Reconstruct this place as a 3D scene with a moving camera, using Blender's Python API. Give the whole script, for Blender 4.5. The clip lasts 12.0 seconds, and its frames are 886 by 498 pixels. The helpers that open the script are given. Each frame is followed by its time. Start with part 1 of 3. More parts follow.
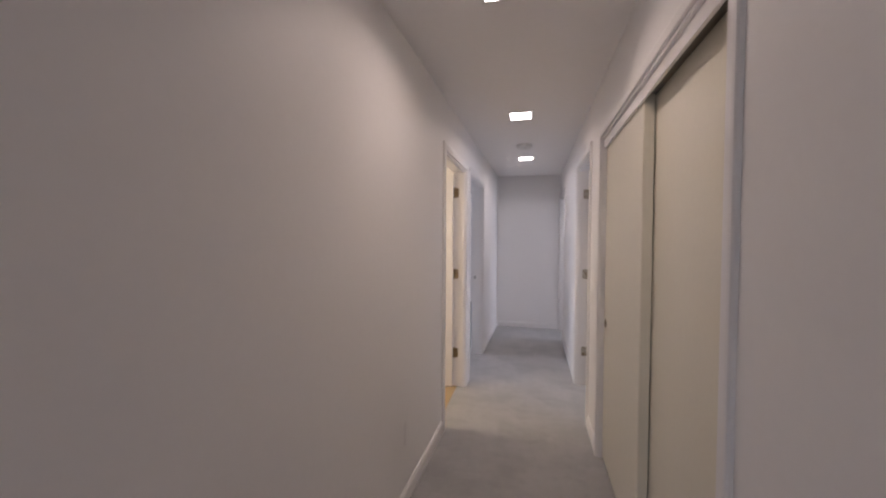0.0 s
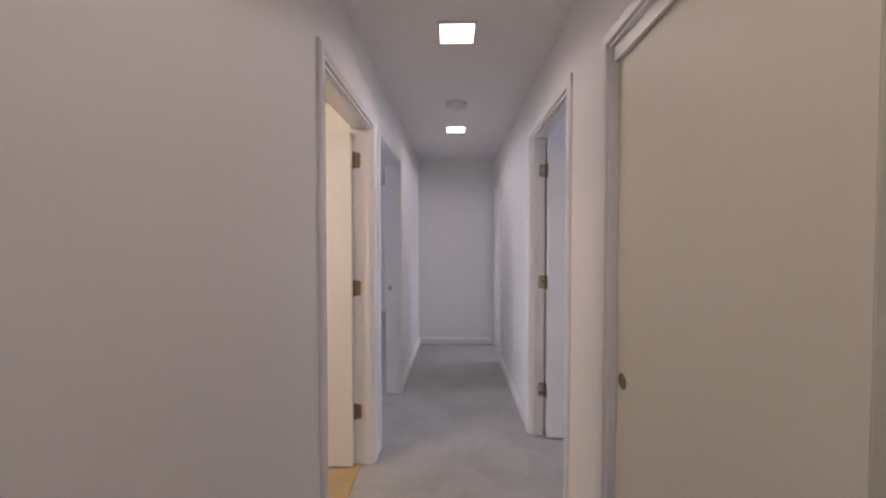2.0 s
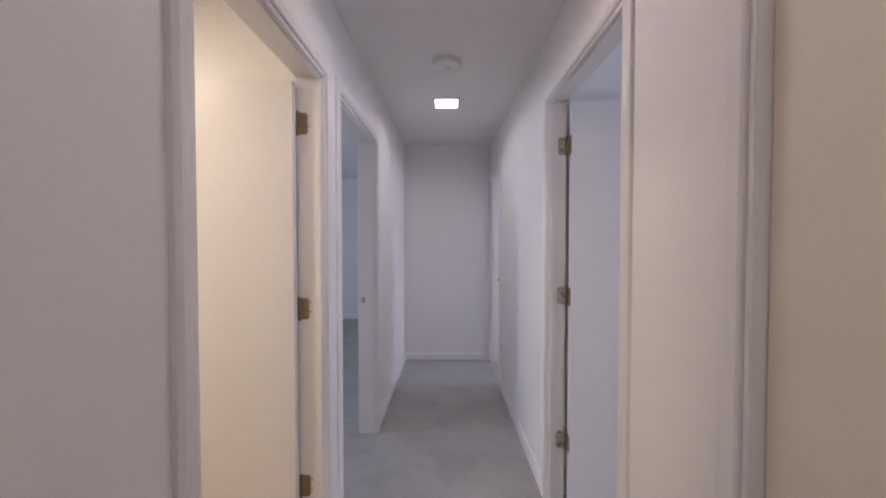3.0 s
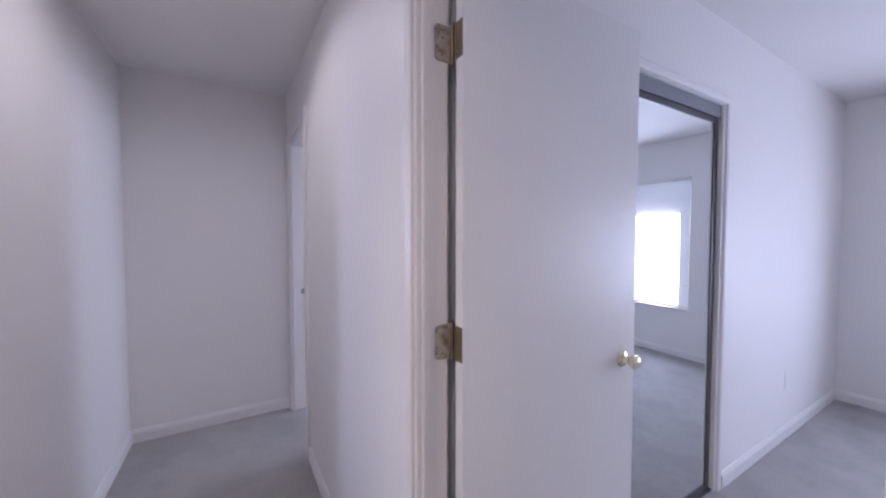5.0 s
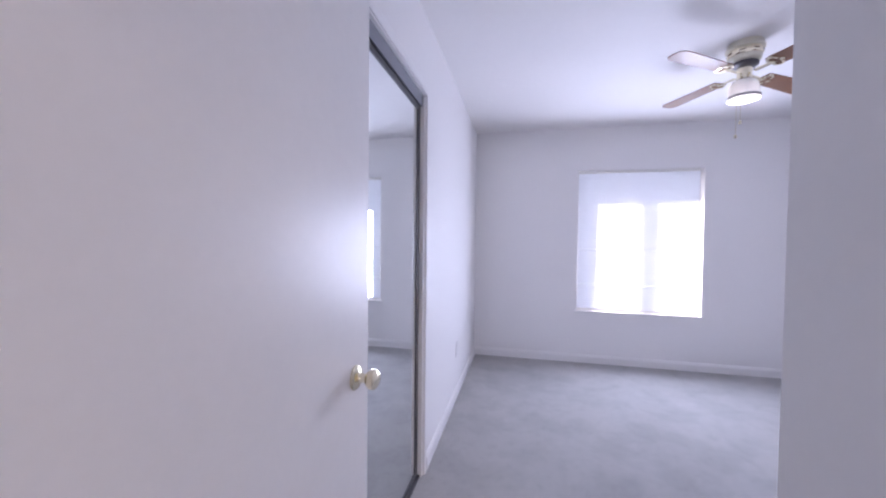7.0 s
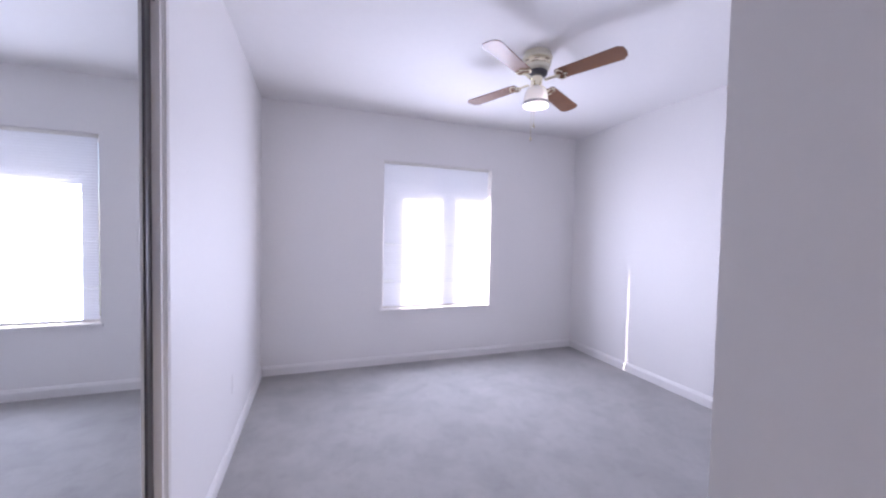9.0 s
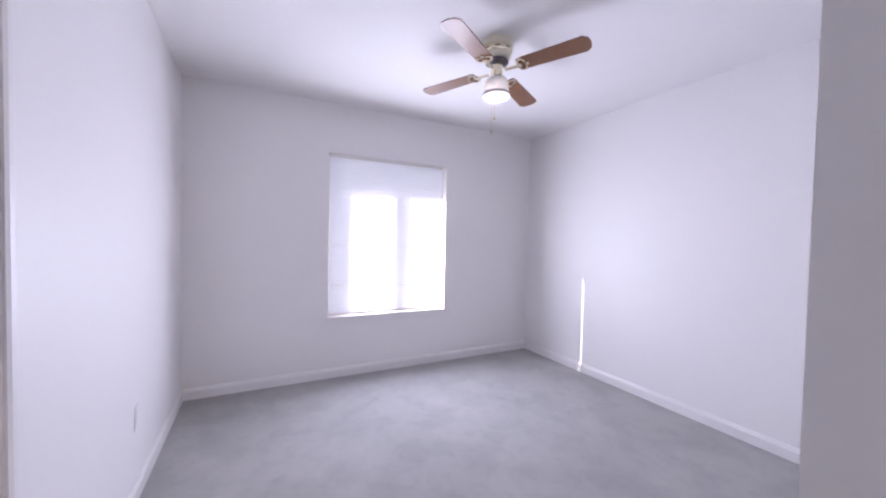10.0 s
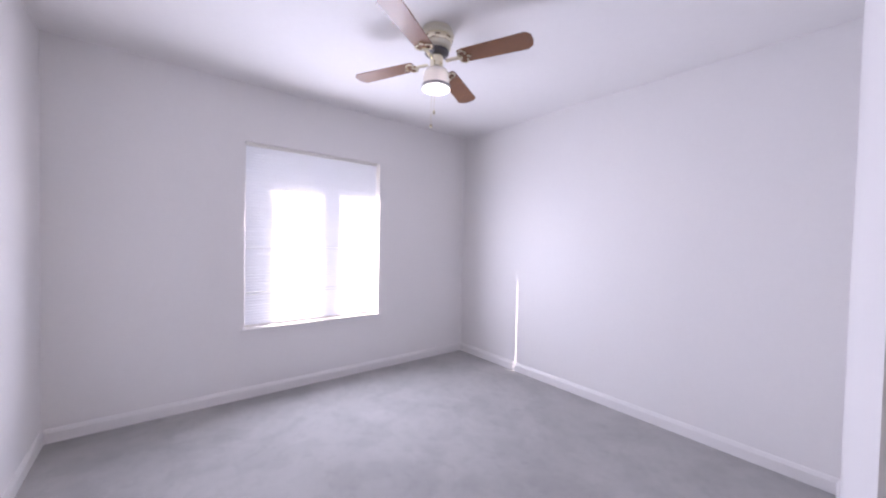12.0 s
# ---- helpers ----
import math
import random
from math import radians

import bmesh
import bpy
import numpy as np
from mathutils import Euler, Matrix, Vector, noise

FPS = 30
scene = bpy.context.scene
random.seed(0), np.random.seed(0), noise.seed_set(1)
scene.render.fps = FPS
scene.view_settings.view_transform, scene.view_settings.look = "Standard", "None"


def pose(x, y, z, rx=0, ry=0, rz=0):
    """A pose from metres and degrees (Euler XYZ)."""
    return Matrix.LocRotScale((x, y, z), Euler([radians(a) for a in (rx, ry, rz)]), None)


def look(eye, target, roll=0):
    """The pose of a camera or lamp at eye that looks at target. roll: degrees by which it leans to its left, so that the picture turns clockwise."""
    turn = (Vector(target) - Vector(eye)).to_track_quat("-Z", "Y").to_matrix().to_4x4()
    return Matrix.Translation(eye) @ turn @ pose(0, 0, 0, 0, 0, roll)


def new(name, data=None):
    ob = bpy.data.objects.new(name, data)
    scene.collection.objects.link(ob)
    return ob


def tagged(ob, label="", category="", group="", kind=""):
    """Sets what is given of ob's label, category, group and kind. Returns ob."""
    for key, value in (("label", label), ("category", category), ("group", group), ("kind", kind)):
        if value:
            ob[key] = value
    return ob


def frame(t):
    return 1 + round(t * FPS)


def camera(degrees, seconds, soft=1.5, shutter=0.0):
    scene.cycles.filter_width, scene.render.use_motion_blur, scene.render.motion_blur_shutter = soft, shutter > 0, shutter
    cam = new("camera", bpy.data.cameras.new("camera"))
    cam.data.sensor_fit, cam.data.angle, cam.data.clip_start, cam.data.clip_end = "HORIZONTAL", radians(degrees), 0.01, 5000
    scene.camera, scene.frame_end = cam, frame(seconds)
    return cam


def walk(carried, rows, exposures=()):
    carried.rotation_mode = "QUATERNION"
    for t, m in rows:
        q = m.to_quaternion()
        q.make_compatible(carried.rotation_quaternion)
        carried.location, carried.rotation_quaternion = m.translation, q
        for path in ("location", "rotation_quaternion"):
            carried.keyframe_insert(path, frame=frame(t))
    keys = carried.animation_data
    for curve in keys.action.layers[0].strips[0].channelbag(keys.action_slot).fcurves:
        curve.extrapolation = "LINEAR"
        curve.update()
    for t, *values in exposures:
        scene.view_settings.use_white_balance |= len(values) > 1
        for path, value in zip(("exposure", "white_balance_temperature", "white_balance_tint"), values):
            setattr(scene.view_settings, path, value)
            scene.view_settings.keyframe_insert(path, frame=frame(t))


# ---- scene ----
cam = camera(102.1, 12.0, soft=2.2)
PATH = [
    (0, (-0.268, 1.12, 1.409), (-0.75, 3.061, 1.357), 0.3),
    (0.5, (-0.351, 1.383, 1.381), (-0.573, 3.37, 1.338), 0.1),
    (1, (-0.402, 1.683, 1.374), (-0.486, 3.681, 1.329), 0.1),
    (1.5, (-0.406, 1.991, 1.379), (-0.453, 3.99, 1.335), -0.0),
    (2, (-0.402, 2.306, 1.371), (-0.445, 4.305, 1.324), 0.0),
    (2.5, (-0.391, 2.638, 1.372), (-0.434, 4.637, 1.325), -0.0),
    (4.3, (-0.357, 3.696, 1.357), (0.167, 5.625, 1.305), 0.2),
    (4.5, (-0.32, 3.791, 1.357), (0.329, 5.682, 1.3), 0.2),
    (4.6, (-0.303, 3.831, 1.361), (0.41, 5.698, 1.297), 0.1),
    (5, (-0.245, 4.011, 1.363), (0.782, 5.725, 1.288), -0.0),
    (5.5, (-0.154, 4.154, 1.342), (1.265, 5.561, 1.27), 0.1),
    (6, (-0.052, 4.251, 1.308), (1.624, 5.341, 1.239), 0.4),
    (6.5, (0.036, 4.307, 1.294), (1.894, 5.044, 1.232), 0.4),
    (7, (0.122, 4.354, 1.276), (2.074, 4.787, 1.222), 0.6),
    (7.5, (0.216, 4.42, 1.272), (2.213, 4.505, 1.217), 0.9),
    (9.5, (0.715, 4.392, 1.269), (2.541, 3.58, 1.204), 1.2),
    (10, (0.805, 4.355, 1.266), (2.58, 3.435, 1.209), 1.2),
    (10.5, (0.863, 4.33, 1.264), (2.587, 3.317, 1.21), 1.2),
    (11, (0.903, 4.324, 1.263), (2.573, 3.224, 1.213), 1.2),
    (11.5, (0.939, 4.308, 1.284), (2.56, 3.137, 1.224), 1.3),
    (12, (0.957, 4.307, 1.273), (2.526, 3.067, 1.224), 1.3),
]
walk(cam, [(t, look(eye, target, roll)) for t, eye, target, roll in PATH], [(0, 1.2, 6450, 21), (1, 1.0, 6400, 22), (2.5, 1.05, 6250, 23), (4.5, 1.12, 5800, 26), (5.5, 1.16, 5900, 27), (7.5, 1.32, 6000, 28), (9.5, 1.3, 6300, 28), (12, 1.32, 6550, 28)])

# ---- world, sun, large lights ----
SUN_EL, SUN_WAY = radians(28.5), Vector((-0.603, -0.798, 0))
world = bpy.data.worlds.new("sky")
scene.world = world
world.use_nodes = True
wn = world.node_tree
sky = wn.nodes.new("ShaderNodeTexSky")
sky.sky_type, sky.sun_disc = "NISHITA", False
sky.sun_elevation, sky.sun_rotation = SUN_EL, math.atan2(0.603, 0.798)
wn.links.new(sky.outputs[0], wn.nodes["Background"].inputs[0])
wn.nodes["Background"].inputs[1].default_value = 0.12


def lamp(name, kind, energy, m, color=(1, 1, 1), **more):
    data = bpy.data.lights.new(name, kind)
    data.energy, data.color = energy, color
    if kind == "AREA":
        data.shape, data.size, data.size_y = "RECTANGLE", more["size"][0], more["size"][1]
        data.spread = more.get("spread", math.pi)
    elif kind == "SUN":
        data.angle = radians(0.5)
    else:
        data.shadow_soft_size = more.get("radius", 0.03)
    ob = new(name, data)
    ob.matrix_world = m
    return ob


sun_from = Vector((0.603 * math.cos(SUN_EL), 0.798 * math.cos(SUN_EL), math.sin(SUN_EL)))
lamp("sun", "SUN", 5.0, look(sun_from * 20, (0, 0, 0)), (1.0, 0.95, 0.88))

LED_SPOTS = [(-0.39, 2.60), (-0.37, 4.175), (-0.355, 5.77)]
LED_LIGHT = [(1.3, (1.0, 0.83, 0.69)), (1.25, (1.0, 0.86, 0.75)), (1.25, (1.0, 0.94, 0.89))]
for (lx, ly), (watt, tone) in zip(LED_SPOTS, LED_LIGHT):
    lamp("led_light", "AREA", watt, pose(lx, ly, 2.425), tone, size=(0.15, 0.15), spread=radians(152))
lamp("bath_light", "AREA", 9.0, pose(-2.0, 3.7, 2.42), (1.0, 0.86, 0.60), size=(0.3, 0.3))
lamp("fan_light", "POINT", 1.0, pose(2.58, 3.10, 2.126), (1.0, 0.92, 0.84), radius=0.012)
# daylight of the openings: the bedroom window, the high window across the hall, and three unseen added windows
DAY = (0.74, 0.84, 1.0)
# lamps added on the room side of the shut slats stand in for the two sunlit panes, with a fainter glow behind the whole
# blind
for y, z, w, h, watt in ((3.45, 1.095, 1.02, 0.50, 8.8), (2.845, 1.095, 1.02, 0.36, 6.7)):
    lamp("bedroom_window_light", "AREA", watt, pose(4.062, y, z, 0, 90, 0), DAY, size=(w, h), spread=radians(164))
lamp("pane_light", "AREA", 1.5, pose(4.135, 3.2175, 1.27, 0, 90, 0), DAY, size=(1.40, 1.10))
lamp("high_window_light", "AREA", 1.2, pose(-2.985, 9.37, 1.714, -90, 0, 0), DAY, size=(1.5, 0.5))
# added source of the bluish daylight that comes through the end doorway
lamp("unseen_end_window_light", "AREA", 18.0, pose(4.07, 6.8, 1.45, 0, 90, 0), DAY, size=(1.0, 1.1))
# out-of-view lamp, placed so daylight reaches the far jamb of door_3
lamp("unseen_study_window_light", "AREA", 14.0, pose(-4.39, 5.1, 1.45, 0, -90, 0), DAY, size=(1.0, 0.6))
# added behind the start of the walk, cool light on the near walls
lamp("unseen_front_window_light", "AREA", 3.8, pose(-1.3, -1.97, 1.3, 90, 0, 0), (0.95, 0.92, 1.0), size=(1.9, 1.3))


# ---- materials ----
def mat(name, color, rough=0.6, metal=0.0, vary=0.06, scale=3.0, bump=0.0, bump_scale=200.0, detail_vary=0.03, spec=0.5, coat=0.0, island=0.0):
    m = bpy.data.materials.new(name)
    m.use_nodes = True
    n, l = m.node_tree.nodes, m.node_tree.links
    p = n["Principled BSDF"]
    p.inputs["Roughness"].default_value, p.inputs["Metallic"].default_value = rough, metal
    p.inputs["Specular IOR Level"].default_value, p.inputs["Coat Weight"].default_value = spec, coat
    big = n.new("ShaderNodeTexNoise")
    big.inputs["Scale"].default_value, big.inputs["Detail"].default_value = scale, 4
    fine = n.new("ShaderNodeTexNoise")
    fine.inputs["Scale"].default_value, fine.inputs["Detail"].default_value = scale * 23, 3
    geo = n.new("ShaderNodeNewGeometry")
    for t in (big, fine):
        l.new(geo.outputs["Position"], t.inputs["Vector"])
    add = n.new("ShaderNodeMath")
    add.operation = "MULTIPLY_ADD"
    l.new(fine.outputs["Fac"], add.inputs[0])
    add.inputs[1].default_value = detail_vary / max(vary, 1e-4)
    l.new(big.outputs["Fac"], add.inputs[2])
    ramp = n.new("ShaderNodeMapRange")
    ramp.inputs["From Min"].default_value, ramp.inputs["From Max"].default_value = 0.3, 0.7 + detail_vary / max(vary, 1e-4)
    ramp.inputs["To Min"].default_value, ramp.inputs["To Max"].default_value = 1 - vary, 1 + vary
    l.new(add.outputs[0], ramp.inputs["Value"])
    mix = n.new("ShaderNodeVectorMath")
    mix.operation = "SCALE"
    mix.inputs[0].default_value = color
    l.new(ramp.outputs[0], mix.inputs["Scale"])
    l.new(mix.outputs[0], p.inputs["Base Color"])
    if bump:
        bn = n.new("ShaderNodeTexNoise")
        bn.inputs["Scale"].default_value, bn.inputs["Detail"].default_value = bump_scale, 3
        l.new(geo.outputs["Position"], bn.inputs["Vector"])
        b = n.new("ShaderNodeBump")
        b.inputs["Strength"].default_value, b.inputs["Distance"].default_value = bump, 0.002
        l.new(bn.outputs["Fac"], b.inputs["Height"])
        l.new(b.outputs["Normal"], p.inputs["Normal"])
    return m


def glow(name, color, strength):
    m = bpy.data.materials.new(name)
    m.use_nodes = True
    p = m.node_tree.nodes["Principled BSDF"]
    p.inputs["Base Color"].default_value = (0.9, 0.9, 0.9, 1)
    p.inputs["Emission Color"].default_value = (*color, 1)
    p.inputs["Emission Strength"].default_value = strength
    return m


def thin(name, color, share, rough=0.5):
    """White stuff that lets a share of the light through."""
    m = mat(name, color, rough, vary=0.03, scale=6)
    n, l = m.node_tree.nodes, m.node_tree.links
    tr, mx = n.new("ShaderNodeBsdfTranslucent"), n.new("ShaderNodeMixShader")
    tr.inputs[0].default_value = (*color, 1)
    mx.inputs[0].default_value = share
    l.new(n["Principled BSDF"].outputs[0], mx.inputs[1])
    l.new(tr.outputs[0], mx.inputs[2])
    l.new(mx.outputs[0], n["Material Output"].inputs[0])
    return m


WALL = mat("wall_paint", (0.85, 0.83, 0.82), 0.52, vary=0.02, scale=1.6, bump=0.06, bump_scale=180)
CEIL = mat("ceiling_paint", (0.87, 0.85, 0.84), 0.8, vary=0.02, scale=1.2, bump=0.4, bump_scale=150)
TRIM = mat("trim_paint", (0.84, 0.82, 0.81), 0.32, vary=0.03, scale=5, bump=0.08, bump_scale=90)
DOOR = mat("door_paint", (0.81, 0.795, 0.785), 0.37, vary=0.03, scale=2, bump=0.12, bump_scale=70)
SLIDE = mat("sliding_door_paint", (0.80, 0.755, 0.635), 0.46, vary=0.03, scale=2, bump=0.12, bump_scale=60)
BRASS = mat("polished_brass", (0.86, 0.79, 0.60), 0.15, 1.0, vary=0.06, scale=30)
AGED = mat("aged_brass", (0.27, 0.205, 0.125), 0.45, 0.8, vary=0.3, scale=60, detail_vary=0.2)
BRONZE = mat("bronze_frame", (0.11, 0.105, 0.11), 0.38, 0.6, vary=0.08, scale=12)
SILVER = mat("mirror_silver", (0.86, 0.89, 0.9), 0.01, 1.0, vary=0.005, scale=1, detail_vary=0.001)
FASCIA = mat("grey_aluminium", (0.24, 0.25, 0.28), 0.42, 0.5, vary=0.06, scale=12)
STEEL = mat("dull_steel", (0.42, 0.41, 0.40), 0.4, 0.9, vary=0.1, scale=40)
TRACK = mat("dull_track_metal", (0.22, 0.19, 0.16), 0.5, 0.4, vary=0.1, scale=14)
VINYL = mat("vinyl_floor", (0.46, 0.33, 0.17), 0.35, vary=0.15, scale=8, detail_vary=0.08)
IVORY = mat("ivory_enamel", (0.78, 0.74, 0.60), 0.28, vary=0.04, scale=20)
PLASTIC = mat("white_plastic", (0.78, 0.76, 0.72), 0.4, vary=0.03, scale=30)
SHADE = thin("frosted_glass", (0.93, 0.92, 0.90), 0.16, 0.25)
SLAT = thin("blind_slat", (0.87, 0.88, 0.93), 0.28, 0.4)
LED_GLOW = glow("led_panel", (1.0, 0.95, 0.90), 3.0)
BULB = glow("lit_bulb", (1.0, 0.9, 0.8), 0.8)
STUCCO = mat("stucco", (0.55, 0.52, 0.48), 0.9, vary=0.1, scale=4, bump=0.5, bump_scale=120)
GRASS = mat("dry_grass", (0.16, 0.17, 0.07), 0.9, vary=0.3, scale=1.5, bump=0.6, bump_scale=60)
LEAF = mat("leaf", (0.07, 0.10, 0.035), 0.6, vary=0.3, scale=3)
BARK = mat("bark", (0.14, 0.10, 0.07), 0.9, vary=0.2, scale=8, bump=0.6, bump_scale=60)


def blotched(name, ground, spots, rough, scale, low, high):
    """Two colours parted by a blotchy noise, as worn paint over metal."""
    m = mat(name, ground, rough, 0.2, vary=0.08, scale=scale)
    n, l = m.node_tree.nodes, m.node_tree.links
    p = n["Principled BSDF"]
    src = p.inputs["Base Color"].links[0].from_socket
    t, r, mx, geo = n.new("ShaderNodeTexNoise"), n.new("ShaderNodeMapRange"), n.new("ShaderNodeMix"), n.new("ShaderNodeNewGeometry")
    t.inputs["Scale"].default_value, t.inputs["Detail"].default_value = scale, 5
    r.inputs["From Min"].default_value, r.inputs["From Max"].default_value = low, high
    mx.data_type = "RGBA"
    mx.inputs[7].default_value = (*spots, 1)
    l.new(geo.outputs["Position"], t.inputs["Vector"])
    l.new(t.outputs["Fac"], r.inputs["Value"])
    l.new(r.outputs[0], mx.inputs[0])
    l.new(src, mx.inputs[6])
    l.new(mx.outputs[2], p.inputs["Base Color"])
    return m


def carpet_material():
    """Cut pile: trodden patches over a wide slow drift, with a fine speckle of yarn ends."""
    m = mat("cut_pile_carpet", (0.47, 0.46, 0.45), 0.95, vary=0.05, scale=1.1, detail_vary=0.02, spec=0.1)
    n, l = m.node_tree.nodes, m.node_tree.links
    p = n["Principled BSDF"]
    p.inputs["Sheen Weight"].default_value, p.inputs["Sheen Roughness"].default_value = 0.25, 0.5
    geo = n.new("ShaderNodeNewGeometry")
    colour = p.inputs["Base Color"].links[0].from_socket
    for scale, detail, rough, lo, hi, dark in ((3.6, 5, 0.5, 0.46, 0.60, 0.90), (14.0, 8, 0.65, 0.50, 0.68, 0.90), (1.6, 4, 0.5, 0.48, 0.60, 0.94), (330.0, 2, 0.5, 0.35, 0.65, 0.80)):
        t, r, s = n.new("ShaderNodeTexNoise"), n.new("ShaderNodeMapRange"), n.new("ShaderNodeVectorMath")
        t.inputs["Scale"].default_value, t.inputs["Detail"].default_value, t.inputs["Roughness"].default_value = scale, detail, rough
        t.inputs["Distortion"].default_value = 0.0
        for key, value in (("From Min", lo), ("From Max", hi), ("To Min", 1.0), ("To Max", dark)):
            r.inputs[key].default_value = value
        s.operation = "SCALE"
        l.new(geo.outputs["Position"], t.inputs["Vector"])
        l.new(t.outputs["Fac"], r.inputs["Value"])
        l.new(colour, s.inputs[0])
        l.new(r.outputs[0], s.inputs["Scale"])
        colour = s.outputs[0]
    l.new(colour, p.inputs["Base Color"])
    t, k = n.new("ShaderNodeTexNoise"), n.new("ShaderNodeBump")
    t.inputs["Scale"].default_value, t.inputs["Detail"].default_value = 190, 4
    k.inputs["Strength"].default_value, k.inputs["Distance"].default_value = 0.9, 0.004
    l.new(geo.outputs["Position"], t.inputs["Vector"])
    l.new(t.outputs["Fac"], k.inputs["Height"])
    l.new(k.outputs["Normal"], p.inputs["Normal"])
    return m


def wood_material():
    m = mat("cherry_veneer", (0.26, 0.115, 0.055), 0.38, vary=0.14, scale=9, coat=0.1)
    n, l = m.node_tree.nodes, m.node_tree.links
    tc, w = n.new("ShaderNodeTexCoord"), n.new("ShaderNodeTexWave")
    mp = n.new("ShaderNodeMapping")
    mp.inputs["Scale"].default_value = (1.2, 14, 14)
    w.inputs["Scale"].default_value, w.inputs["Distortion"].default_value, w.inputs["Detail"].default_value = 4, 5, 3
    w.bands_direction = "Y"
    l.new(tc.outputs["Object"], mp.inputs[0])
    l.new(mp.outputs[0], w.inputs["Vector"])
    src = n["Principled BSDF"].inputs["Base Color"].links[0].from_socket
    mx = n.new("ShaderNodeMix")
    mx.data_type, mx.blend_type = "RGBA", "MULTIPLY"
    mx.inputs[0].default_value = 0.35
    l.new(src, mx.inputs[6])
    l.new(w.outputs["Color"], mx.inputs[7])
    l.new(mx.outputs[2], n["Principled BSDF"].inputs["Base Color"])
    return m


def glass_material():
    m = bpy.data.materials.new("window_glass")
    m.use_nodes = True
    p = m.node_tree.nodes["Principled BSDF"]
    p.inputs["Base Color"].default_value = (0.96, 0.98, 0.97, 1)
    p.inputs["Transmission Weight"].default_value, p.inputs["Roughness"].default_value, p.inputs["IOR"].default_value = 1, 0.0, 1.45
    return m


PAINTED = blotched("paint_spotted_hinge", (0.47, 0.44, 0.39), (0.20, 0.15, 0.10), 0.45, 38, 0.5, 0.66)
CARPET, WOOD, GLASS = carpet_material(), wood_material(), glass_material()


# ---- building blocks ----
def box(bm, x0, x1, y0, y1, z0, z1):
    v = [bm.verts.new((x, y, z)) for z in (z0, z1) for y in (y0, y1) for x in (x0, x1)]
    for f in ((0, 2, 3, 1), (4, 5, 7, 6), (0, 1, 5, 4), (1, 3, 7, 5), (3, 2, 6, 7), (2, 0, 4, 6)):
        bm.faces.new([v[i] for i in f])
    return v


def lathe(bm, profile, centre=(0, 0, 0), axis="z", steps=32, caps=True):
    """A turned shape from (radius, height) pairs."""
    rings = []
    for r, h in profile:
        ring = []
        for i in range(steps):
            a = 2 * math.pi * i / steps
            c, s = r * math.cos(a), r * math.sin(a)
            p = {"z": (c, s, h), "y": (c, h, s), "x": (h, c, s)}[axis]
            ring.append(bm.verts.new(Vector(p) + Vector(centre)))
        rings.append(ring)
    for a, b in zip(rings, rings[1:]):
        for i in range(steps):
            bm.faces.new((a[i], a[(i + 1) % steps], b[(i + 1) % steps], b[i]))
    if caps:
        bm.faces.new(rings[0][::-1])
        bm.faces.new(rings[-1])


def sweep(bm, profile, path, closed_ends=True):
    """Rings of points, one for each place of the path, joined into a bar."""
    rings = [[bm.verts.new(p) for p in ring] for ring in path]
    k = len(profile)
    for a, b in zip(rings, rings[1:]):
        for i in range(k):
            bm.faces.new((a[i], a[(i + 1) % k], b[(i + 1) % k], b[i]))
    if closed_ends:
        bm.faces.new(rings[0][::-1])
        bm.faces.new(rings[-1])


def finish(name, bm, material, bevel=0.0, smooth=False, segments=2):
    bmesh.ops.recalc_face_normals(bm, faces=bm.faces[:])
    if bevel:
        bmesh.ops.bevel(bm, geom=[e for e in bm.edges if e.calc_face_angle(0) > 0.6], offset=bevel, segments=segments, affect="EDGES", clamp_overlap=True)
    me = bpy.data.meshes.new(name)
    bm.to_mesh(me)
    bm.free()
    me.materials.append(material)
    if smooth:
        for p in me.polygons:
            p.use_smooth = True
        me.set_sharp_from_angle(angle=radians(40))
    return me


def part(name, bm, material, parent=None, label="", bevel=0.0, smooth=False, at=None):
    ob = new(name, finish(name, bm, material, bevel, smooth))
    if parent:
        ob.parent = parent
    if at:
        ob.matrix_basis = at
    return tagged(ob, label)


def thing(name, label, category, at=None, group="", kind=""):
    ob = tagged(new(name), label, category, group, kind)
    ob.empty_display_size = 0.1
    if at:
        ob.matrix_basis = at
    return ob


def setting(name, bm, material, label, category, bevel=0.0):
    return tagged(part(name, bm, material, bevel=bevel), label, category, kind="structure")


# ---- plan ----
H = 2.44
XL, XLR = -0.866, -0.981      # wall between the hall and the rooms across it
XR, XRR = 0.16, 0.257        # wall between the hall and the bedroom
YF = 7.04                    # end wall of the hall
RX0, RX1, RY0, RY1 = 0.96, 4.08, 1.547, 4.862   # bedroom
VY = 3.845                   # wall of the bedroom's entry, back of the hall closet
TOP = 2.058                  # door openings
TOPB = 2.092                 # bedroom door opening
BATH = (3.69, 4.47)
L2 = (4.66, 5.482)
BED = (4.043, 4.825)
FAR = (6.315, 6.975)
CLO = (2.06, 3.60)           # hall closet
MIR = (0.33, 1.962)          # bedroom closet
WIN = (2.635, 3.80, 0.537, 2.0)
HWIN = (-3.75, -2.22, 1.463, 1.965)
L2Y = 9.2
FWIN = (6.2, 7.4, 0.9, 2.0)      # unseen window added to the room at the end of the hall
TWIN = (4.75, 5.45, 0.9, 2.0)     # unseen side window assumed in the room across the hall
SWIN = (-2.3, -0.3, 0.6, 2.0)     # window added to the front room, out of view


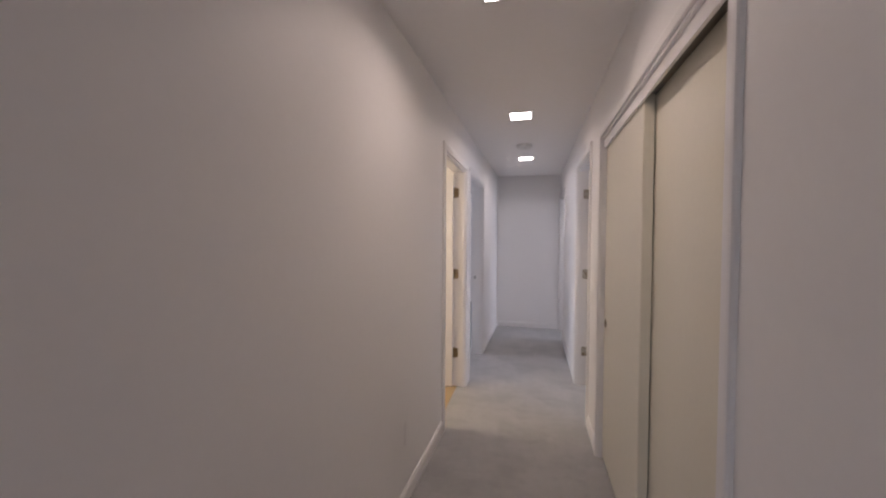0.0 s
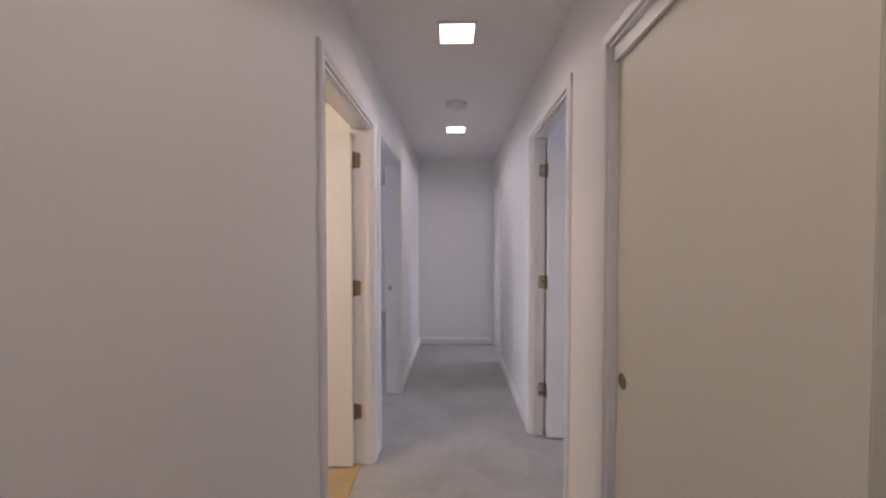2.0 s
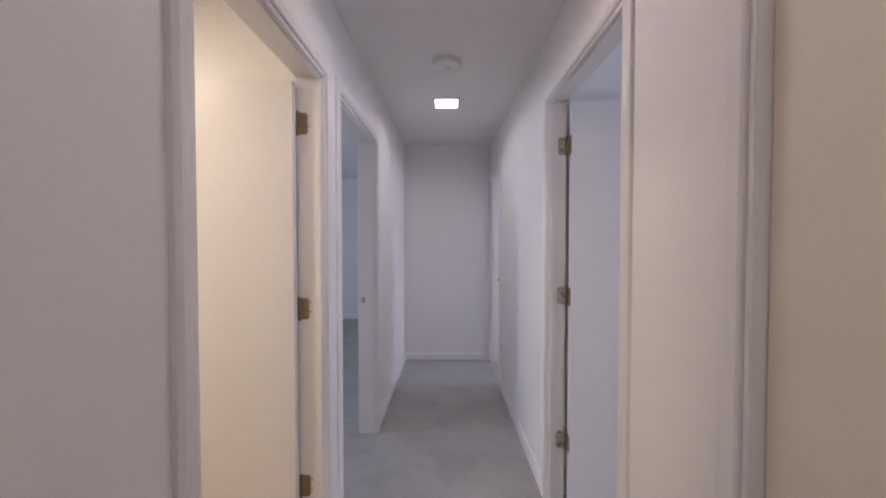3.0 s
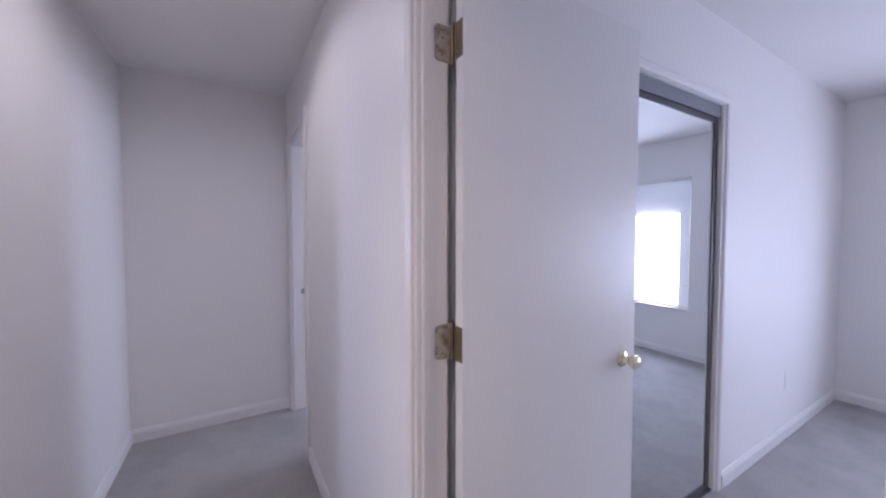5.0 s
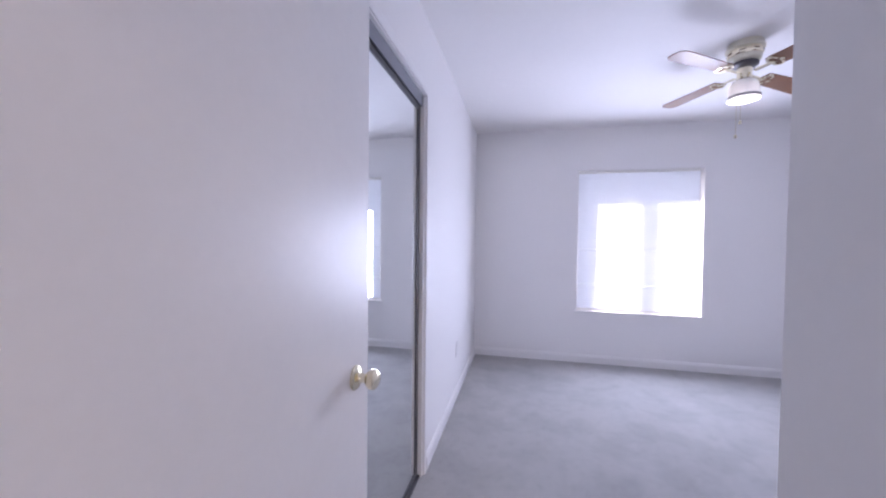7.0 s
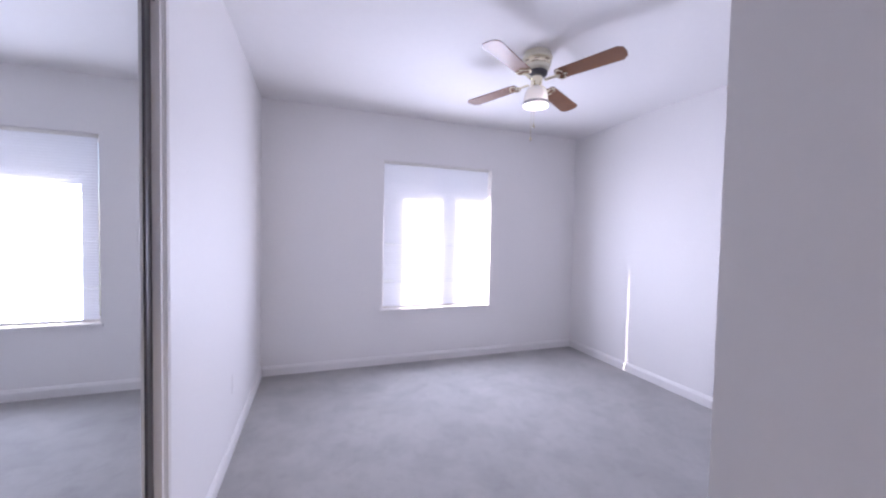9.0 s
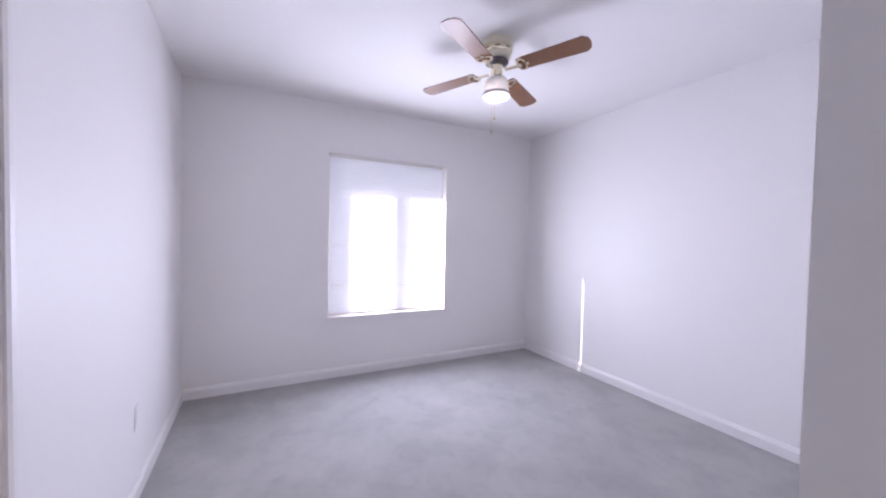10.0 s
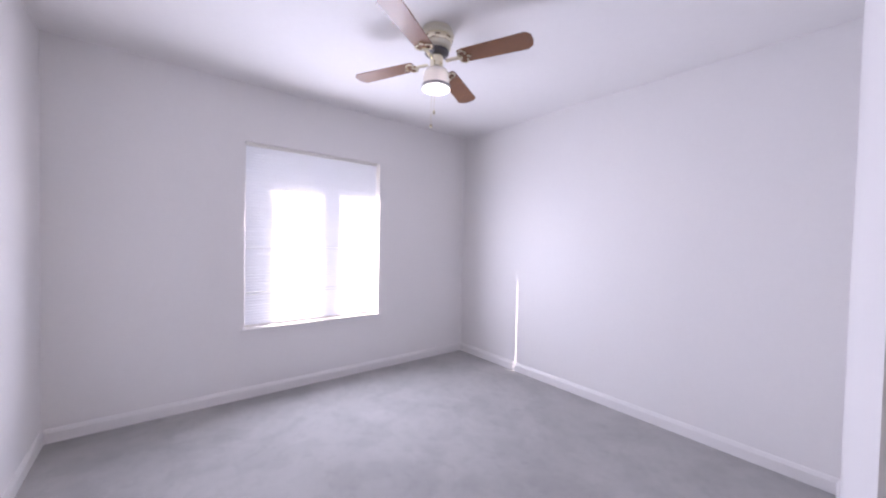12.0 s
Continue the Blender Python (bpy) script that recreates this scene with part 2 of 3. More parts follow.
def wall_along_y(name, x0, x1, y0, y1, openings, label):
    bm, y = bmesh.new(), y0
    for a, b, z0, z1 in sorted(openings):
        box(bm, x0, x1, y, a, 0, H)
        if z0 > 0:
            box(bm, x0, x1, a, b, 0, z0)
        box(bm, x0, x1, a, b, z1, H)
        y = b
    box(bm, x0, x1, y, y1, 0, H)
    bmesh.ops.remove_doubles(bm, verts=bm.verts[:], dist=1e-5)
    return setting(name, bm, WALL, label, "wall")


def wall_along_x(name, y0, y1, x0, x1, openings, label):
    bm, x = bmesh.new(), x0
    for a, b, z0, z1 in sorted(openings):
        box(bm, x, a, y0, y1, 0, H)
        if z0 > 0:
            box(bm, a, b, y0, y1, 0, z0)
        box(bm, a, b, y0, y1, z1, H)
        x = b
    box(bm, x, x1, y0, y1, 0, H)
    bmesh.ops.remove_doubles(bm, verts=bm.verts[:], dist=1e-5)
    return setting(name, bm, WALL, label, "wall")


PLAIN = "smooth off-white painted drywall wall"
wall_along_y("wall_hall_west", XLR, XL, 0.4, L2Y, [(*BATH, 0, TOP), (*L2, 0, TOP)], PLAIN + " with two doorways")
wall_along_y("wall_hall_east", XR, XRR, -2.0, YF, [(*CLO, 0, 2.06), (*BED, 0, TOPB), (*FAR, 0, TOP)], PLAIN + " with a closet and two doorways")
wall_along_x("wall_hall_end", YF, YF + 0.115, XL, XR, [], PLAIN + " closing the hall")
wall_along_x("wall_front", -2.115, -2.0, -3.0, XRR, [SWIN], PLAIN + " with an added unseen window")
wall_along_y("wall_front_west", -3.0, -2.9, -2.0, 0.4, [], PLAIN)
wall_along_x("wall_front_north", 0.4, 0.5, -3.0, XLR, [], PLAIN)
wall_along_x("wall_bedroom_north", RY1, RY1 + 0.115, XRR, RX1, [(*MIR, 0, 2.035)], PLAIN + " with a mirrored closet")
wall_along_y("wall_bedroom_east", RX1, RX1 + 0.15, 1.4, 9.35, [WIN, FWIN], PLAIN + " with the bedroom window and an added one")
wall_along_x("wall_bedroom_south", RY0 - 0.115, RY0, XRR, RX1, [], PLAIN)
wall_along_y("wall_bedroom_west", RX0 - 0.115, RX0, RY0, VY, [], PLAIN + " behind the hall closet")
wall_along_x("wall_bedroom_entry", VY - 0.115, VY, XRR, RX0 - 0.115, [], PLAIN + " beside the bedroom door")
wall_along_x("wall_closet_near", CLO[0] - 0.2, CLO[0] - 0.1, XRR, RX0 - 0.115, [], PLAIN + " inside the hall closet")
wall_along_x("wall_closet_back", 5.55, 5.65, XRR, RX1, [], PLAIN + " behind the bedroom closet")
wall_along_y("wall_closet_side", 2.1, 2.2, RY1 + 0.115, 5.55, [], PLAIN + " inside the bedroom closet")
wall_along_x("wall_far_room_north", 7.9, 8.0, XRR - 0.115, RX1, [], PLAIN)
wall_along_y("wall_far_room_west", XR, XRR, YF, 7.9, [], PLAIN)
wall_along_x("wall_bath_south", 2.5, 2.6, -2.8, XLR, [], PLAIN)
wall_along_x("wall_bath_north", 4.53, 4.63, -4.4, XLR, [], PLAIN)
wall_along_y("wall_bath_west", -2.9, -2.8, 2.5, 4.53, [], PLAIN)
wall_along_y("wall_study_west", -4.5, -4.4, 4.53, L2Y, [TWIN], PLAIN + " with an assumed side window")
wall_along_x("wall_study_north", L2Y, L2Y + 0.15, -4.5, XL, [HWIN], PLAIN + " with one high window")

bm = bmesh.new()
box(bm, -4.5, 4.23, -2.115, 9.35, -0.12, 0)
setting("floor", bm, CARPET, "grey cut-pile carpet with faint traffic marks", "carpet")
bm = bmesh.new()
box(bm, -2.8, XLR + 0.03, 2.6, 4.53, 0.0, 0.006)
setting("floor_bath", bm, VINYL, "tan vinyl floor of the bathroom", "floor")
bm = bmesh.new()
box(bm, -4.5, 4.23, -2.115, 9.35, H, H + 0.12)
setting("ceiling", bm, CEIL, "smooth white painted ceiling", "ceiling")


# ---- baseboards ----
def baseboard(along, plane, out, a, b):
    """A skirting with a sloped top on the wall face at plane; out: the side that the room lies on."""
    prof = [(0, 0), (0.013, 0), (0.013, 0.062), (0.009, 0.072), (0.005, 0.083), (0, 0.085)]
    place = (lambda u, s, h: (plane + out * u, s, h)) if along == "y" else (lambda u, s, h: (s, plane + out * u, h))
    bm = bmesh.new()
    sweep(bm, prof, [[place(u, s, h) for u, h in prof] for s in (a, b)])
    return setting("baseboard", bm, TRIM, "white painted wooden baseboard on the carpet", "baseboard")


CW = 0.062
for a, b in ((0.4, BATH[0] - CW), (BATH[1] + CW, L2[0] - CW), (L2[1] + CW, YF)):
    baseboard("y", XL, 1, a, b)
for a, b in ((-2.0, CLO[0] - CW), (CLO[1] + CW, BED[0] - CW), (BED[1] + CW, FAR[0] - CW)):
    baseboard("y", XR, -1, a, b)
baseboard("x", YF, -1, XL + 0.013, XR)
baseboard("x", RY1, -1, MIR[1] + 0.045, RX1)
baseboard("y", RX1, -1, RY0, RY1 - 0.013)
baseboard("x", RY0, 1, RX0 + 0.13, RX1 - 0.013)
west_board = baseboard("y", RX0, 1, RY0 + 0.013, VY)
baseboard("x", VY, 1, XRR, RX0)
baseboard("x", L2Y, -1, -4.4, XLR)
baseboard("y", -4.4, 1, 4.63, L2Y)

# ---- doors ----
CASING = [(0.004, 0), (0.004, 0.010), (0.012, 0.014), (0.022, 0.012), (0.030, 0.016), (0.050, 0.018), (0.058, 0.014), (CW, 0.011), (CW, 0)]


FLAT = [(0.002, 0), (0.002, 0.009), (0.006, 0.013), (0.034, 0.015), (0.044, 0.014), (0.049, 0.009), (0.050, 0)]


def casing(along, plane, out, a, b, top, parent, profile=CASING):
    bm = bmesh.new()
    place = (lambda v, s, h: (plane + out * v, s, h)) if along == "y" else (lambda v, s, h: (s, plane + out * v, h))
    rings = [[place(v, a - u, 0) for u, v in profile], [place(v, a - u, top + u) for u, v in profile],
             [place(v, b + u, top + u) for u, v in profile], [place(v, b + u, 0) for u, v in profile]]
    sweep(bm, profile, rings)
    return part("casing", bm, TRIM, parent)


def lining(along, p0, p1, a, b, top, parent, stop_at=None, t=0.012):
    """Jambs and head lining the opening, with the stop strip that the leaf shuts against."""
    p0, p1 = p0 - 0.002, p1 + 0.002
    for lo, hi in ((a, a + t), (b - t, b)):
        bm = bmesh.new()
        box(bm, p0, p1, lo, hi, 0, top - t) if along == "y" else box(bm, lo, hi, p0, p1, 0, top - t)
        part("jamb", bm, TRIM, parent, bevel=0.0015)
    bm = bmesh.new()
    box(bm, p0, p1, a, b, top - t, top) if along == "y" else box(bm, a, b, p0, p1, top - t, top)
    part("head_jamb", bm, TRIM, parent, bevel=0.0015)
    if stop_at is not None:
        s0, s1 = stop_at
        for lo, hi in ((a + t, a + t + 0.01), (b - t - 0.01, b - t)):
            bm = bmesh.new()
            box(bm, s0, s1, lo, hi, 0, top - t - 0.01)
            part("stop", bm, TRIM, parent, bevel=0.002)
        bm = bmesh.new()
        box(bm, s0, s1, a + t, b - t, top - t - 0.01, top - t)
        part("stop", bm, TRIM, parent, bevel=0.002)


HINGE_Z = (0.328, 1.083, 1.854)


def plate(bm, ends, y, half=0.045, r=0.012, t=0.003):
    """A flat plate with two rounded outer corners; ends: the (x, z) of its rounded side and of its knuckle side."""
    (x0, z), (x1, _) = ends
    s = 1 if x1 > x0 else -1
    ring = [(x1, z - half), (x1, z + half)]
    ring += [(x0 + s * (r - r * math.sin(a)), z + half - r + r * math.cos(a)) for a in (0, 0.4, 0.8, 1.2, 1.57)]
    ring += [(x0 + s * (r - r * math.cos(a)), z - half + r - r * math.sin(a)) for a in (0, 0.4, 0.8, 1.2, 1.57)]
    front, back = [bm.verts.new((x, y - t, h)) for x, h in ring], [bm.verts.new((x, y, h)) for x, h in ring]
    bm.faces.new(front), bm.faces.new(back[::-1])
    for i in range(len(ring)):
        j = (i + 1) % len(ring)
        bm.faces.new((front[i], front[j], back[j], back[i]))


def hinge_plate(parent, x, y, z, side):
    """A worn butt hinge on the jamb: plate, knuckle and screws. side: where the pin stands."""
    bm = bmesh.new()
    plate(bm, [(x - side * 0.018, z), (x + side * 0.029, z)], y)
    p = part("hinge", bm, PAINTED if side > 0 else AGED, parent, "worn brass butt hinge spotted with paint")
    bm = bmesh.new()
    lathe(bm, [(0.0035, -0.051), (0.006, -0.048), (0.006, 0.048), (0.0035, 0.051)], (x + side * 0.032, y - 0.006, z), steps=12)
    part("knuckle", bm, AGED, p, smooth=True)
    for dx, dz in ((-0.014, 0.03), (0.004, 0.012), (-0.014, -0.012), (0.004, -0.03)):
        bm = bmesh.new()
        lathe(bm, [(0.003, 0.002), (0.003, 0.0), (0.002, -0.0005)], (x + side * dx, y - 0.0045, z + dz), axis="y", steps=10)
        part("screw", bm, AGED, p)


KNOB = [(0.94 * r, 0.95 * h) for r, h in ((0.032, 0), (0.032, 0.003), (0.027, 0.008), (0.014, 0.012), (0.011, 0.02), (0.012, 0.03), (0.021, 0.036), (0.027, 0.045), (0.026, 0.055), (0.018, 0.062), (0.004, 0.064))]


def swing_leaf(parent, pin, width, turn, height, knob_face):
    """A flat slab leaf hung on its pin, reaching along its own x. turn: degrees. The leaf's thickness lies on its -y side."""
    bm = bmesh.new()
    box(bm, 0.003, width, -0.0365, 0.0, 0.014, height)
    leaf = part("leaf", bm, DOOR, parent, bevel=0.002, at=pose(*pin, 0, 0, 0, turn))
    for s, y0 in ((-1, -0.0365), (1, 0.0)):
        bm = bmesh.new()
        lathe(bm, [(r, y0 + s * h) for r, h in KNOB], (width - 0.070, 0, 0.936), axis="y", steps=28)
        part("knob", bm, BRASS, leaf, "polished brass door knob", smooth=True)
    bm = bmesh.new()
    box(bm, width - 0.001, width + 0.0015, -0.031, -0.006, 0.91, 0.97)
    part("latch_plate", bm, BRASS, leaf)
    for z in HINGE_Z:
        bm = bmesh.new()
        box(bm, 0.0005, 0.0035, -0.033, -0.001, z - 0.045, z + 0.045)
        part("hinge_leaf", bm, AGED, leaf)
    return leaf


def strike_plate(parent, x, y, z, s):
    bm = bmesh.new()
    box(bm, x - 0.010, x + 0.010, min(y, y + s * 0.002), max(y, y + s * 0.002), z - 0.02, z + 0.02)
    box(bm, x - 0.018, x - 0.010, min(y, y + s * 0.006), max(y, y + s * 0.006), z - 0.01, z + 0.01)
    part("strike_plate", bm, STEEL, parent, "dull metal strike plate")


# bedroom door, standing open into the room
door = thing("door_1", "flat white slab door standing open with brass hinges and knob", "door", kind="structure")
lining("y", XR, XRR - 0.008, *BED, TOPB, door, (XR + 0.012, XR + 0.036))
casing("y", XR, -1, *BED, TOPB, door, [(0.87 * u, v) for u, v in CASING])
casing("y", XRR, 1, BED[0], BED[1] + 0.02, TOPB, door, [(0.8 * u, 0.5 * v) for u, v in FLAT])
for z in HINGE_Z:
    hinge_plate(door, 0.228, BED[1] - 0.012, z, 1)
swing_leaf(door, (0.257, 4.791), 0.737, -0.6, 2.07, -1)
strike_plate(door, 0.25, BED[0] + 0.012, 0.94, 1)

# bathroom door, open into the bathroom
door = thing("door_2", "flat cream-lit slab door standing open on three worn hinges", "door", kind="structure")
lining("y", XLR, XL, *BATH, TOP, door, (XL - 0.036, XL - 0.012))
casing("y", XL, 1, *BATH, TOP, door)
casing("y", XLR, -1, *BATH, TOP, door)
for z in HINGE_Z:
    hinge_plate(door, -0.952, BATH[1] - 0.012, z, -1)
leaf_bm = bmesh.new()
box(leaf_bm, -0.745, -0.003, -0.0365, 0.0, 0.014, 2.015)
leaf = part("leaf", leaf_bm, DOOR, door, bevel=0.002, at=pose(-0.988, BATH[1] - 0.022, 0, 0, 0, 2))
leaf_bm = bmesh.new()
lathe(leaf_bm, [(r, -0.0365 - h) for r, h in KNOB], (-0.683, 0, 0.94), axis="y", steps=24)
part("knob", leaf_bm, BRASS, leaf, "polished brass door knob", smooth=True)

# doorway to the room across the hall
door = thing("door_3", "white cased doorway open to a carpeted room", "doorway", kind="structure")
lining("y", XLR, XL, *L2, TOP, door, (XL - 0.036, XL - 0.012))
casing("y", XL, 1, *L2, TOP, door)
casing("y", XLR, -1, *L2, TOP, door)
strike_plate(door, -0.95, L2[1] - 0.012, 0.95, -1)

# doorway at the end of the hall
door = thing("door_4", "white cased doorway at the end of the hall", "doorway", kind="structure")
lining("y", XR, XRR, *FAR, TOP, door, (XR + 0.012, XR + 0.036))
casing("y", XR, -1, *FAR, TOP, door)
strike_plate(door, 0.25, FAR[1] - 0.012, 0.93, -1)

# ---- hall closet with two sliding panels ----
closet = thing("door_5", "pair of flat cream sliding closet doors in a white casing", "closet door", kind="structure")
lining("y", XR, XRR, *CLO, 2.06, closet)
casing("y", XR, -1, *CLO, 2.06, closet, FLAT)
bm = bmesh.new()
box(bm, XR + 0.012, XR + 0.024, CLO[0] + 0.012, CLO[1] - 0.012, 1.995, 2.048)
part("track_fascia", bm, TRIM, closet)
bm = bmesh.new()
box(bm, XR + 0.024, XR + 0.105, CLO[0] + 0.012, CLO[1] - 0.012, 2.035, 2.048)
part("track", bm, TRACK, closet, "dull brown metal sliding track")
for name, x0, y0, y1, py in (("front_panel", XR + 0.028, 2.815, CLO[1] - 0.013, 3.535), ("back_panel", XR + 0.076, CLO[0] + 0.013, 2.90, 2.12)):
    bm = bmesh.new()
    box(bm, x0, x0 + 0.042, y0, y1, 0.012, 2.03)
    panel = part(name, bm, SLIDE, closet, bevel=0.002)
    bm = bmesh.new()
    lathe(bm, [(0.027, -0.0025), (0.026, -0.004), (0.021, -0.004), (0.019, 0.001), (0.002, 0.002)], (x0, py, 0.889), axis="x", steps=24)
    part("finger_pull", bm, AGED, panel, "recessed round brass finger pull", smooth=True)

# ---- bedroom closet with mirrored sliding doors ----
mirror = thing("mirrored_closet_door", "mirrored sliding closet doors in dark bronze frames", "mirror door", kind="")
SMALL = [(0.0, 0), (0.0, 0.008), (0.010, 0.012), (0.030, 0.012), (0.042, 0.008), (0.042, 0)]
casing("x", RY1, -1, *MIR, 2.035, mirror, SMALL)
lining("x", RY1, RY1 + 0.115, *MIR, 2.035, mirror, t=0.006)
bm = bmesh.new()
box(bm, MIR[1] - 0.021, MIR[1] - 0.006, RY1 + 0.002, RY1 + 0.07, 0, 2.029)
part("side_filler", bm, TRIM, mirror)
bm = bmesh.new()
box(bm, MIR[0] + 0.006, MIR[1] - 0.006, RY1 + 0.014, RY1 + 0.018, 1.966, 2.029)
box(bm, MIR[0] + 0.006, MIR[1] - 0.006, RY1 + 0.018, RY1 + 0.085, 2.02, 2.029)
part("top_track", bm, FASCIA, mirror, "grey metal track fascia")
bm = bmesh.new()
box(bm, MIR[0] + 0.006, MIR[1] - 0.006, RY1 + 0.012, RY1 + 0.085, 0.0, 0.012)
part("bottom_track", bm, BRONZE, mirror)
for x0, x1, y in ((1.09, MIR[1] - 0.022, RY1 + 0.024), (MIR[0] + 0.007, 1.16, RY1 + 0.054)):
    bm = bmesh.new()
    box(bm, x0 + 0.02, x1 - 0.02, y + 0.004, y + 0.009, 0.035, 1.955)
    pane = part("mirror_pane", bm, SILVER, mirror, "clear silvered mirror")
    for n, (a, b, c, d) in {"stile": (x0, x0 + 0.042, 0.012, 2.015), "stile ": (x1 - 0.042, x1, 0.012, 2.015), "rail": (x0 + 0.042, x1 - 0.042, 0.012, 0.045), "rail ": (x0 + 0.042, x1 - 0.042, 1.938, 1.972)}.items():
        bm = bmesh.new()
        box(bm, a, b, y, y + 0.02, c, d)
        part(n.strip(), bm, BRONZE, pane, bevel=0.002)


# ---- windows with blinds ----
def window_unit(name, along, plane, depth, a, b, z0, z1, split, label):
    """A vinyl slider set toward the outside of the wall: frame, meeting stile, two panes; a thin sill inside."""
    w = thing(name, label, "window", kind="structure")
    def put(part_name, s0, s1, d0, d1, h0, h1, material, bevel=0.002):
        bm = bmesh.new()
        box(bm, plane + d0, plane + d1, s0, s1, h0, h1) if along == "y" else box(bm, s0, s1, plane + d0, plane + d1, h0, h1)
        return part(part_name, bm, material, w, bevel=bevel)
    f0, f1, fw = (depth - 0.065, depth - 0.005, 0.04) if depth > 0 else (depth + 0.005, depth + 0.065, 0.04)
    put("window_frame", a, a + fw, f0, f1, z0, z1, TRIM)
    put("window_frame", b - fw, b, f0, f1, z0, z1, TRIM)
    put("window_frame", a + fw, b - fw, f0, f1, z0, z0 + fw, TRIM)
    put("window_frame", a + fw, b - fw, f0, f1, z1 - fw, z1, TRIM)
    put("meeting_stile", split - 0.04, split + 0.04, f0, f1 - 0.01, z0 + fw, z1 - fw, TRIM)
    for s0, s1, d in ((a + fw, split - 0.04, f0 + 0.02), (split + 0.04, b - fw, f0 + 0.035)):
        put("pane", s0, s1, d, d + 0.004, z0 + fw, z1 - fw, GLASS, 0).visible_shadow = False
    put("window_sill", a - 0.018, b + 0.018, -0.02 if depth > 0 else f1, f0 if depth > 0 else 0.02, z0 - 0.014, z0 + 0.006, TRIM, 0.003)
    return w


window_unit("window_1", "y", RX1, 0.15, *WIN, 3.22, "white sliding window behind a lowered blind")
window_unit("window_3", "y", RX1, 0.15, *FWIN, 6.8, "unseen sliding window added to the end room for daylight")
window_unit("window_5", "y", -4.4, -0.1, *TWIN, 5.1, "unseen side window assumed in the carpeted room")
window_unit("window_4", "x", -2.0, -0.115, *SWIN, -1.3, "wide window added out of view to daylight the hall")
window_unit("window_2", "x", L2Y, 0.15, *HWIN, -2.44, "high white sliding window behind a blind")


def blind(along, plane, a, b, z0, z1, tilt, label, pitch=0.0215):
    """A mini blind: head rail, bottom rail, curved slats, ladder cords and a wand. Slats share one mesh."""
    t = thing("mini_blind", label, "blind")
    span = b - a
    flip = pose(0, 0, 0, 0, 0, 90) if along == "y" else pose(0, 0, 0)
    def at(s, z, turn=0):
        return (pose(plane, s, z) if along == "y" else pose(s, plane, z)) @ flip @ pose(0, 0, 0, turn, 0, 0)
    mid = (a + b) / 2
    bm = bmesh.new()
    box(bm, -span / 2, span / 2, -0.012, 0.012, -0.026, 0)
    part("head_rail", bm, PLASTIC, t, bevel=0.002, at=at(mid, z1))
    bm = bmesh.new()
    box(bm, -span / 2, span / 2, -0.011, 0.011, 0, 0.014)
    part("bottom_rail", bm, PLASTIC, t, bevel=0.003, at=at(mid, z0))
    bm = bmesh.new()
    rows = []
    for i in range(5):
        u = -0.0125 + 0.00625 * i
        rows.append([bm.verts.new((x, u, 0.0028 * (1 - (u / 0.0125) ** 2))) for x in (-span / 2, span / 2)])
    for p, q in zip(rows, rows[1:]):
        bm.faces.new((p[0], p[1], q[1], q[0]))
    me = finish("slat", bm, SLAT, smooth=True)
    z, i = z0 + 0.024, 0
    while z < z1 - 0.034:
        ob = new("slat", me)
        ob.parent = t
        ob.matrix_basis = at(mid, z, tilt + random.uniform(-2.5, 2.5) - (20 if along == "y" and min(abs(z - 1.18), abs(z - 0.82)) < 0.011 else 0)) @ pose(0, 0, 0, 0, random.uniform(-0.08, 0.08), 0)
        z += pitch
    for s in (a + 0.16, mid, b - 0.16):
        bm = bmesh.new()
        box(bm, -0.0008, 0.0008, -0.0135, -0.0125, z0, z1 - 0.02)
        part("ladder_cord", bm, PLASTIC, t, at=at(s, 0))
    return t


blind("y", RX1 + 0.014, WIN[0] + 0.0345, WIN[1] - 0.012, WIN[2] + 0.022, WIN[3] - 0.003, 68, "white mini blind lowered and tilted shut over the window")
blind("x", L2Y + 0.03, HWIN[0] + 0.01, HWIN[1] - 0.01, HWIN[2] + 0.008, HWIN[3] - 0.003, 38, "white mini blind with half-open slats over the high window")

# ---- outside ----
bm = bmesh.new()
box(bm, -400, 400, -400, 400, -0.5, -0.25)
setting("ground", bm, GRASS, "dry grass ground around the house", "ground")
bm = bmesh.new()
box(bm, RX1 + 0.15, RX1 + 0.75, -3.0, 11.0, 2.306, 2.45)
setting("eave", bm, STUCCO, "roof eave over the bedroom window", "eave")
# unseen slab, added and sized to block the sun from the high blind
bm = bmesh.new()
box(bm, -5.2, RX1 + 0.15, L2Y + 0.15, L2Y + 1.35, 2.25, 2.40)
setting("eave", bm, STUCCO, "unseen roof eave added to shade the high window", "eave")


